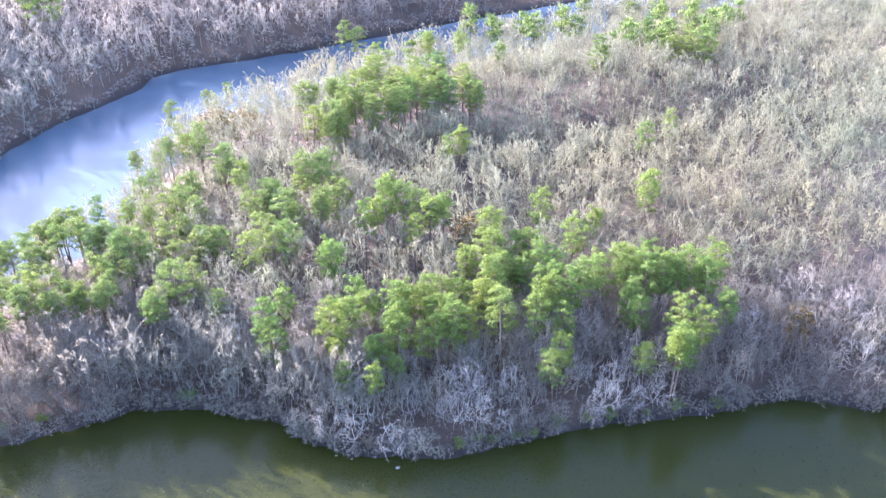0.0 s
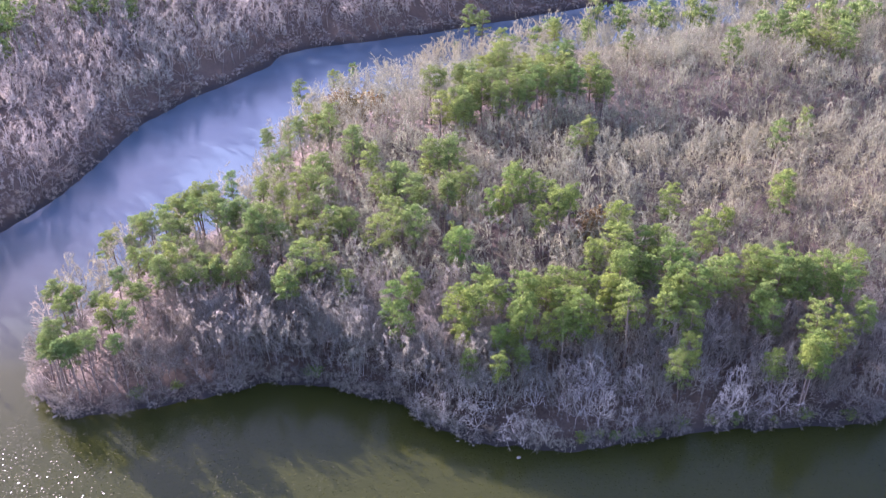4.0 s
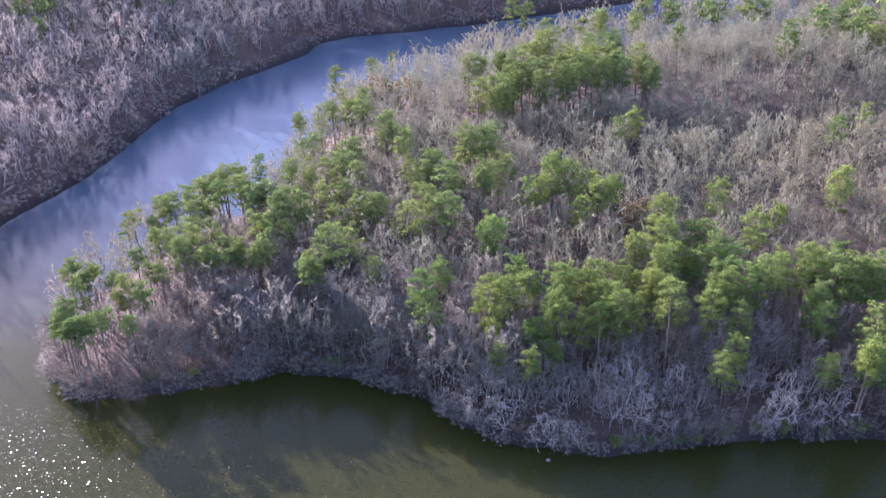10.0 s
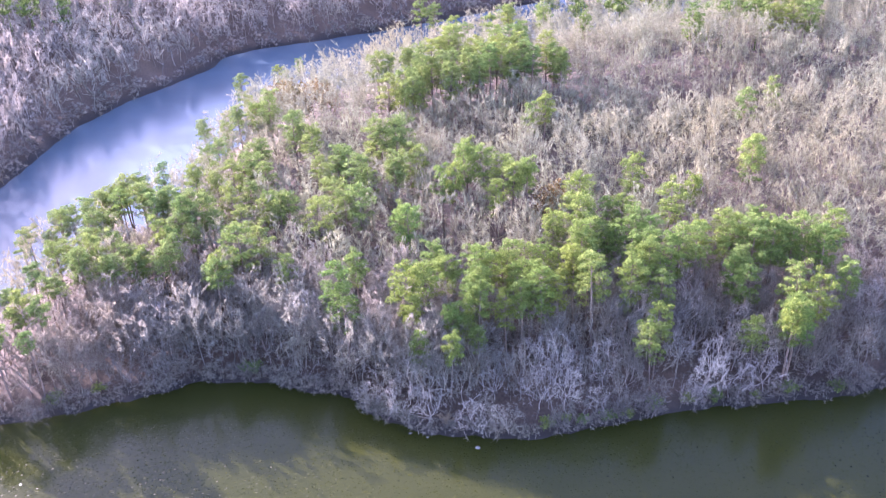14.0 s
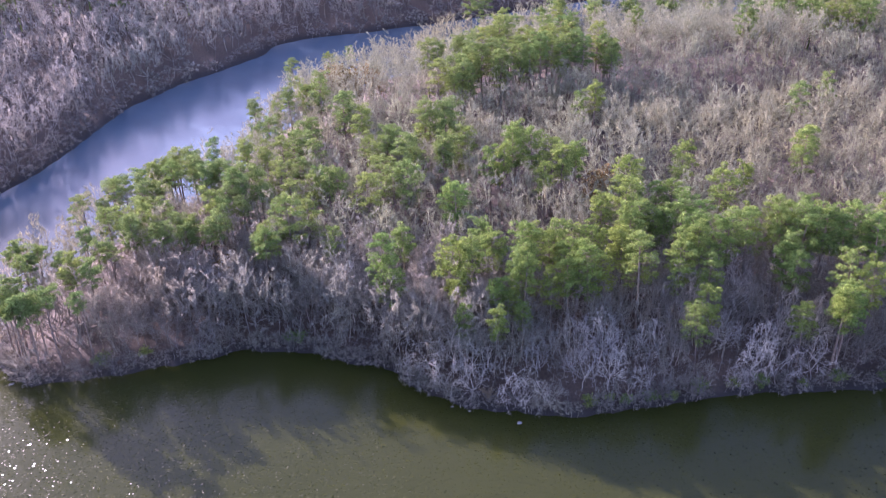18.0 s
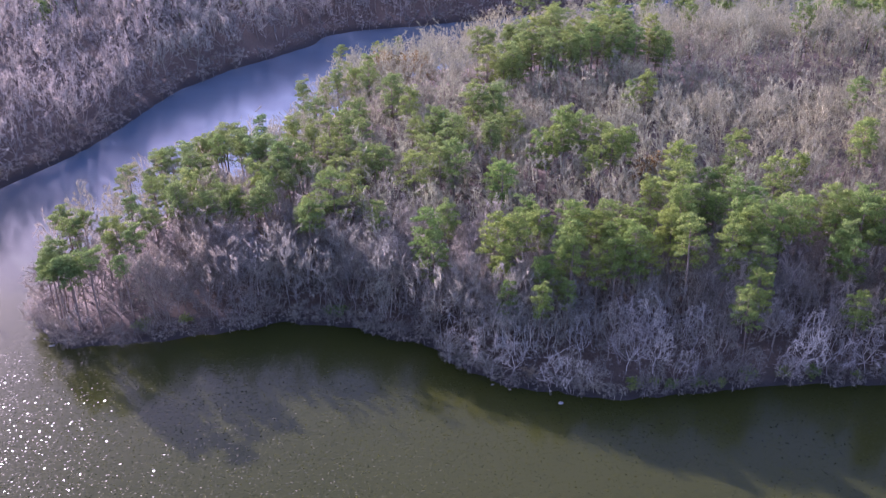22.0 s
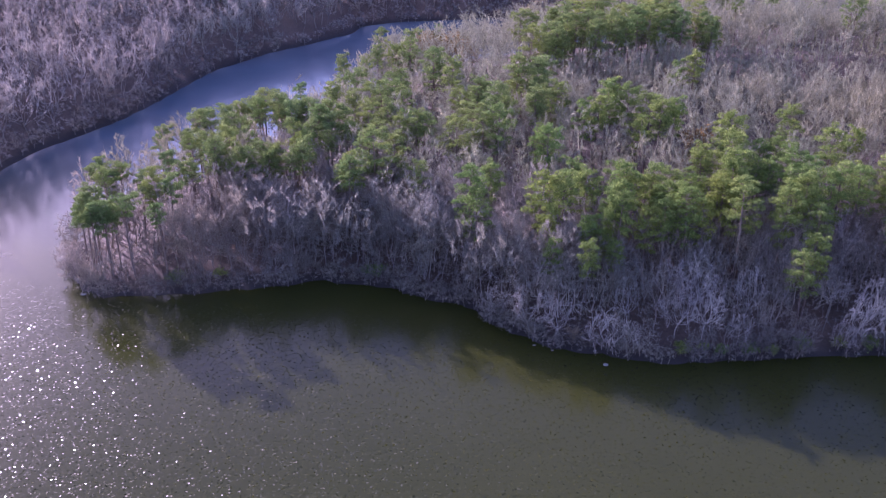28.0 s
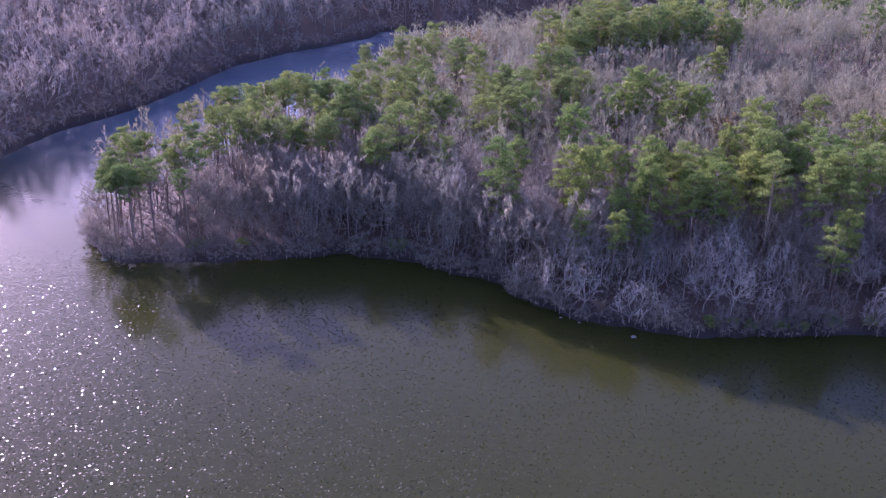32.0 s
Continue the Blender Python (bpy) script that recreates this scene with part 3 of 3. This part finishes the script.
BANK_PINES = ((4, 124), (3, 119), (8, 126), (9, 122), (6, 119), (4, 116), (16, 123), (15, 121), (14, 116), (13, 115), (19, 125), (21, 126), (18, 124), (21, 121), (22, 120), (25, 127), (26, 125), (26, 132), (26, 119), (29, 122), (28, 124), (31, 122), (30, 126), (31, 118), (33, 131), (32, 130), (36, 130), (36, 129), (41, 132), (42, 129), (23, 117), (18, 116), (20, 116))
EAST_PINES = ((40, 122), (38, 122), (39, 125), (36, 118), (46, 125), (44, 124), (49, 127), (53, 129), (55, 130), (54, 127), (54, 122), (53, 121), (54, 118), (59, 131), (59, 127), (57, 125), (60, 125), (62, 127), (63, 126), (65, 127), (60, 115), (59, 111), (57, 108), (58, 109), (50, 130), (41, 118), (67, 126), (67, 123), (63, 113), (68, 117), (70, 128))
SLOPE_PINES = ((10, 113), (11, 115), (9, 109), (12, 115), (5, 111), (39, 111), (53, 110), (38, 109), (13, 112))
FAR_PINES = ((0, 191), (4, 193), (5, 190), (7, 193), (4, 188), (5, 207), (8, 202), (10, 208), (12, 213), (14, 217), (17, 221), (18, 208), (13, 200), (14, 195), (21, 206), (21, 210), (18, 197), (20, 197), (25, 210), (29, 219), (29, 205), (30, 202), (31, 199), (36, 205), (37, 203), (39, 199), (27, 200), (23, 199), (31, 178), (10, 199), (15, 203), (22, 203), (7, 198), (26, 204))
BACK_PINES = ((17, 242), (19, 237), (31, 240), (49, 226), (40, 241), (72, 220), (73, 218), (92, 232), (93, 228), (95, 227), (99, 230), (90, 232), (99, 225), (91, 240), (87, 243), (81, 184), (72, 177), (-2, 206), (0, 207), (-26, 229), (-29, 227), (-31, 225), (7, 260), (10, 255), (3, 250), (103, 227), (103, 223))
rng = np.random.default_rng(7)


def ashore(spots, margin=1.2):
    """Draws spots that fall too near the water inland."""
    out = []
    for x, y in spots:
        for _ in range(12):
            if land([x], [y])[0][0] >= margin:
                break
            x, y = x + (1.0 if x < -45 else 0.15), y + 0.9
        out.append((x, y))
    return out


def filled(spots, share, reach, rng):
    """The spots and some more round them, where pines stand close."""
    more = [(x + rng.normal(0, reach), y + rng.normal(0, reach)) for x, y in spots if rng.uniform() < share]
    return ashore(list(spots) + more)


TIP, RIDGE, WEST, MID, BANK, EAST, SLOPE, FAR, BACK = [ashore(some) for some in (
    TIP_PINES, RIDGE_PINES, WEST_PINES, MID_PINES, BANK_PINES, EAST_PINES, SLOPE_PINES, FAR_PINES, BACK_PINES)]
WEST, FAR = filled(WEST, 0.15, 2.4, rng), filled(FAR, 0.4, 2.2, rng)
TIP, RIDGE = filled(TIP, 0.4, 2.0, rng), filled(RIDGE, 0.6, 2.2, rng)
ALL_PINES = TIP + RIDGE + WEST + MID + BANK + EAST + SLOPE + FAR + BACK
wood = [pine_arrays(20 + n, start=(0.5, 0.46, 0.55, 0.5, 0.43)[n], width=(2.0, 2.3, 1.8, 2.5, 2.1)[n]) for n in range(5)]
slim = [pine_arrays(25 + n, h=14.0, start=(0.66, 0.58, 0.7, 0.62)[n], width=(1.7, 1.6, 1.9, 1.5)[n], whorls=6, per=5, size=0.6, gaps=0.15) for n in range(4)]
tall = [pine_arrays(30 + n, start=(0.58, 0.54, 0.62)[n], width=(1.9, 1.75, 2.1)[n], whorls=7, blades=100, gaps=0.12) for n in range(3)]
GROUP = "pines of the peninsula"
for kinds, mat, label, spots, size in (
        (slim, NEEDLES, "slender pine with a long bare trunk and thin crown", TIP, 0.9),
        (tall, NEEDLES, "tall pine with a long bare trunk and flat-topped crown", RIDGE, 0.86),
        (wood, NEEDLES, "green pine among leafless trees on the hill", WEST + FAR + BACK, 0.95),
        (wood, NEEDLES_BRIGHT, "sunlit yellow-green pine with a bare trunk above the shore", MID + BANK + EAST + SLOPE, 0.95)):
    pattern = [thing("pine_tree", (("trunk", a, PINE_BARK), ("crown", b, mat)), label, "tree", GROUP) for a, b in kinds]
    plant(pattern, [(x, y, size * (0.66 if y > 225 and x < 8 else 0.84 if x < -27 and y > 165 else 0.8 if (x, y) in SLOPE else 1.0)) for x, y in spots], rng, 0.86, 1.14)
    drop(pattern)


# ---- leafless broadleaf trees ----
def clear_of_pines(x, y, gap):
    d = np.full(x.shape, 1e9)
    for px, py in ALL_PINES:
        d = np.minimum(d, np.hypot(x - px, y - py))
    return d > gap


def on_peninsula(x, y):
    return shore_distance(PENINSULA, x, y) + wobble(x, y)


near_wood = [crown_tree_arrays(40 + n, h=(11.0, 11.5, 10.0, 11.5, 10.0)[n], radius=(3.4, 3.9, 3.0, 3.6, 4.0)[n], low=(0.36, 0.3, 0.4, 0.34, 0.3)[n], leaders=8, boughs=8, twigs=30, thick=0.03, long=0.58, stout=0.0045) for n in range(5)]
grey = [thing("bare_tree", (("trunk", a, BARK), ("crown", b, SHADED_SHORE_TWIGS)), "leafless grey broadleaf tree with fine spreading twigs", "tree", "bare trees of the shore") for a, b in near_wood]
pale = [thing("bare_tree", (("trunk", a, TWIGS_PALE), ("crown", b, TWIGS_PALE)), "leafless pale-barked tree leaning out over the shore, sunlight added in its colour", "tree", "bare trees of the shore") for a, b in near_wood]
near = scatter(-72, 104, 98, 130, 3.3, rng, lambda x, y: (on_peninsula(x, y) > 0.0) & clear_of_pines(x, y, 0.9))
near = near[(near[:, 0] > -50) | (rng.uniform(size=len(near)) < 0.4)]
near = near[np.argsort(on_peninsula(near[:, 0], near[:, 1]) + rng.uniform(0, 3, len(near)))][:300]
inland = on_peninsula(near[:, 0], near[:, 1])
sized = [(x, y, 0.7 + 0.28 * min(1, max(0, d / 9))) for (x, y), d in zip(near, inland)]
# more pale trees at the point: sunlight there is put into their colour
light = (rng.uniform(size=len(near)) < np.where((inland < 9) & (near[:, 0] > -4) & (near[:, 0] < 62), 0.38, 0.1))
for kind, mine in ((pale, light), (grey, ~light)):
    plant(kind, [s for s, k, d in zip(sized, mine, inland) if k and d >= 3.2], rng, 0.8, 1.2)
    plant(kind, [s for s, k, d in zip(sized, mine, inland) if k and d < 3.2], rng, 0.75, 1.2, lean=0.26)
drop(grey + pale)

bush_wood = [domed_tree_arrays(140 + n, h=4.2, lobes=8, twigs=44, thick=0.03, long=0.95, wide=0.4, middle=0.25, tall=0.6) for n in range(4)]
bushes = [thing("shore_shrub", (("frame", a, BARK), ("crown", b, SHADED_SHORE_TWIGS)), "leafless twiggy grey shrub at the water's edge", "shrub", "shrubs along the shore") for n, (a, b) in enumerate(bush_wood)]
edge = scatter(-75, 105, 96, 126, 1.55, rng, lambda x, y: (on_peninsula(x, y) > -0.5) & (on_peninsula(x, y) < 1.6))
edge = edge[rng.permutation(len(edge))][:290]
plant(bushes, [(x, y, 0.9) for x, y in edge], rng, 0.45, 1.3, lean=0.22)
drop(bushes)

mid_wood = [crown_tree_arrays(60 + n, h=12.5, radius=(3.5, 3.9, 3.1, 3.6, 3.3, 4.1)[n], low=(0.5, 0.45, 0.55, 0.5, 0.52, 0.46)[n], leaders=7, boughs=6, twigs=28, thick=0.062, long=0.66, solid=False, stout=0.003, stray=0.42) for n in range(6)]
mid_kinds = [whole(a, b) for a, b in mid_wood]


def free(x, y):
    return np.min(np.hypot(x[:, None] - near[None, :, 0], y[:, None] - near[None, :, 1]), axis=1) > 2.6


spots = scatter(-72, 215, 104, 330, 4.65, rng, lambda x, y: (on_peninsula(x, y) > 1.0) & (y > 108) & clear_of_pines(x, y, 1.2) & (x < 0.6 * y + 24) & (y < 322))
spots = spots[free(spots[:, 0], spots[:, 1])]
close = scatter(-48, 8, 110, 150, 2.9, rng, lambda x, y: (on_peninsula(x, y) > 2.0) & (on_peninsula(x, y) < 22) & clear_of_pines(x, y, 1.0))
# slope trees in shade, given the darkened twig colour
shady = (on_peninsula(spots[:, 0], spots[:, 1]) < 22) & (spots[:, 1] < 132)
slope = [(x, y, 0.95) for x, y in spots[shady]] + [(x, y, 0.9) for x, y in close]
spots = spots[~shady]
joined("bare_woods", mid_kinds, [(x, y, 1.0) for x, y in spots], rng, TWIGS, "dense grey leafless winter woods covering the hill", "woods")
joined("slope_woods", mid_kinds, slope, rng, SHADED_SHORE_TWIGS, "purple-grey leafless woods on the slope above the shore, shade put into their colour", "woods")

far_wood = [crown_tree_arrays(80 + n, h=13.0, radius=(3.9, 4.4, 3.5, 4.1, 3.7)[n], low=0.32, leaders=6, boughs=5, twigs=24, thick=0.1, long=0.75, solid=False, stout=0.003, stray=0.42) for n in range(5)]
far_kinds = [whole(a, b) for a, b in far_wood]
bank = scatter(-250, 130, 100, 420, 5.4, rng, lambda x, y: (shore_distance(FAR_BANK, x, y) > 0.6) & (x > -0.62 * y - 40) & (x < 0.5 * y + 10) & (y < 352))
fringe = scatter(-140, 60, 100, 330, 2.7, rng, lambda x, y: (shore_distance(FAR_BANK, x, y) + 0.8 * waves(x + 9, y) > -0.8) & (shore_distance(FAR_BANK, x, y) < 4) & (x > -0.62 * y - 30))
scrub_wood = [domed_tree_arrays(90 + n, h=4.6, lobes=6, twigs=34, thick=0.1, long=0.7, wide=0.5, middle=0.22, tall=0.6) for n in range(3)]
scrub_kinds = [whole(a, b) for a, b in scrub_wood]
joined("far_scrub", scrub_kinds, [(x, y, 1.0) for x, y in fringe], rng, FAR_TWIGS, "low leafless scrub along the far waterline", "shrubs")
joined("far_woods", far_kinds, [(x, y, 1.1) for x, y in bank], rng, FAR_TWIGS, "leafless grey-brown woods on the far bank of the inlet", "woods")

brush_wood = [domed_tree_arrays(150 + n, h=2.6, lobes=4, twigs=14, thick=0.045, long=0.7, wide=0.45, middle=0.3, tall=0.45) for n in range(4)]
brush_kinds = [whole(a, b) for a, b in brush_wood]
brush = np.concatenate([
    scatter(-72, 104, 98, 170, 2.3, rng, lambda x, y: (on_peninsula(x, y) > 1.5) & (on_peninsula(x, y) < 32)),
    scatter(-74, 106, 96, 126, 1.3, rng, lambda x, y: (on_peninsula(x, y) > -0.6) & (on_peninsula(x, y) < 1.3))])
joined("undergrowth", brush_kinds, [(x, y, 1.0) for x, y in brush], rng, SHADED_SHORE_TWIGS, "tangled leafless brush on the forest floor", "undergrowth")

# ---- single trees and shrubs that stand out ----
oak_wood = [crown_tree_arrays(160 + n, h=11.5, twigs=8) for n in range(2)]
oaks = []
for n, (a, b) in enumerate(oak_wood):
    leaves = Wood(170 + n)
    pick = leaves.rng.integers(len(b[0]), size=900)
    leaves.blades(b[0][pick] + leaves.rng.normal(0, 0.25, (900, 3)), leaves.rng.normal(0, 1, (900, 3)), 0.42, 0.34)
    oaks.append(thing("russet_oak", (("trunk", a, BARK), ("twig_crown", b, TWIGS), ("foliage", leaves.arrays(), OAK_LEAVES)), "small oak still holding rust-brown winter leaves", "tree", "russet oaks"))
plant(oaks, [(-26, 204, 1.0), (-21, 203, 1.1), (-24, 208, 1.1), (-17, 205, 1.0), (-29, 200, 0.9), (-14, 209, 0.9), (30, 149, 1.1), (28, 147, 0.9), (15, 121, 0.6), (-37, 128, 0.7), (-34, 130, 0.7), (82, 118, 0.9)], rng)
drop(oaks)

old = crown_tree_arrays(190, h=11.5, radius=3.6, low=0.3, leaders=6, boughs=6, twigs=7, thick=0.06, stout=0.009)
snag = thing("dead_tree", (("trunk", old[0], TWIGS_PALE), ("crown", old[1], TWIGS_PALE)), "pale leaning dead tree with thick bleached limbs", "tree")
gz = float(land([51.0], [114.0])[1][0])
snag.matrix_world = Matrix.LocRotScale((51.0, 114.0, gz), Euler((0.1, 0.3, 0.6)), None)

tan = shrub_arrays(195, h=2.6, stems=16, twigs=40, thick=0.05)
TAN = barky("tan_twigs", (0.42, 0.33, 0.22), (0.62, 0.52, 0.36))
bush = thing("tan_shrub", (("frame", tan[0], BARK), ("crown", tan[1], TAN)), "round tan shrub at the edge of the point", "shrub")
bush.location = (8.2, 104.6, float(land([8.2], [104.6])[1][0]))

far_pine = [pine_arrays(210 + n, h=15.0, whorls=5, per=4, blades=22, size=0.95, blade=(0.9, 0.32), width=2.4) for n in range(3)]
far_green = [whole(a, b) for a, b in far_pine]
patch = scatter(-260, 190, 120, 390, 9.0, rng, lambda x, y: (np.maximum(shore_distance(FAR_BANK, x, y), np.where(y > 232, on_peninsula(x, y), -1)) > 3) & (waves(0.16 * x + 3, 0.2 * y) > 0.28) & (x > -0.62 * y - 40) & (x < 0.66 * y + 20))
joined("pine_woods", far_green, [(x, y, 1.0) for x, y in patch], rng, NEEDLES, "scattered green pines among the far leafless woods", "woods")


# ---- rocks and evergreen shrubs along the waterline ----
def stone_material():
    m, t, out = material("shore_stone")
    col = ramp(t, noise_at(t, 3.0, 5), ((0.3, (0.11, 0.10, 0.085)), (0.7, (0.27, 0.25, 0.22))))
    p = node(t, "ShaderNodeBsdfPrincipled", Roughness=0.9)
    bump = node(t, "ShaderNodeBump", Strength=0.5, Distance=0.05)
    t.links.new(noise_at(t, 9.0, 5), bump.inputs["Height"])
    t.links.new(bump.outputs[0], p.inputs["Normal"])
    t.links.new(col, p.inputs["Base Color"])
    t.links.new(p.outputs[0], out.inputs["Surface"])
    return m


STONE = stone_material()


def rock(x, y, size, seed):
    bm = bmesh.new()
    bmesh.ops.create_icosphere(bm, subdivisions=2, radius=0.5)
    r = np.random.default_rng(seed)
    stretch = r.uniform(0.7, 1.3, 3) * (1.25, 1.0, 0.6)
    for v in bm.verts:
        k = 1 + 0.28 * noise.noise(v.co * 2.2 + Vector((seed * 3.1, 0, 0)))
        v.co = Vector((v.co.x * stretch[0] * k, v.co.y * stretch[1] * k, v.co.z * stretch[2] * k)) * size
    me = bpy.data.meshes.new("shore_rock")
    bm.to_mesh(me)
    bm.free()
    me.materials.append(STONE)
    ob = tagged(new("shore_rock", me), "pale weathered rock lying at the waterline", "rock", "rocks at the point")
    ob.location = (x, y, max(float(land([x], [y])[1][0]), -0.1) + 0.08 * size)
    ob.rotation_euler = (0, 0, r.uniform(0, 6.28))


for n, (x, y, size) in enumerate(((3.0, 104.1, 0.5), (5.4, 103.1, 0.45), (12.3, 100.4, 0.7), (-66.5, 112.6, 0.5), (-63.0, 111.0, 0.6))):
    rock(x, y, size, n)

green_kinds = []
for n in range(2):
    a, b = domed_tree_arrays(240 + n, h=2.4, lobes=6, twigs=8, thick=0.03, long=0.5, wide=0.45, middle=0.3, tall=0.5)
    leaves = Wood(250 + n)
    pick = leaves.rng.integers(len(b[0]), size=520)
    leaves.blades(b[0][pick] + leaves.rng.normal(0, 0.16, (520, 3)), leaves.rng.normal(0, 1, (520, 3)) + (0, 0, 0.5), 0.3, 0.14)
    green_kinds.append(thing("evergreen_shrub", (("frame", a, BARK), ("foliage", leaves.arrays(), NEEDLES)), "low evergreen shrub leaning over the shaded shore", "shrub", "evergreen shrubs of the shore"))
GREEN_SHRUBS = ((22, 102), (25, 103), (27.5, 103.4), (31, 104), (34, 104.2), (38, 105), (43, 105.6), (47, 106), (53, 106), (58, 106.2), (65, 105.5), (-21, 118), (-22.5, 118.6), (-50, 114), (-44, 116))
plant(green_kinds, [(x, y, 1.0) for x, y in ashore(GREEN_SHRUBS, 0.4)], rng, 0.7, 1.3)
drop(green_kinds)
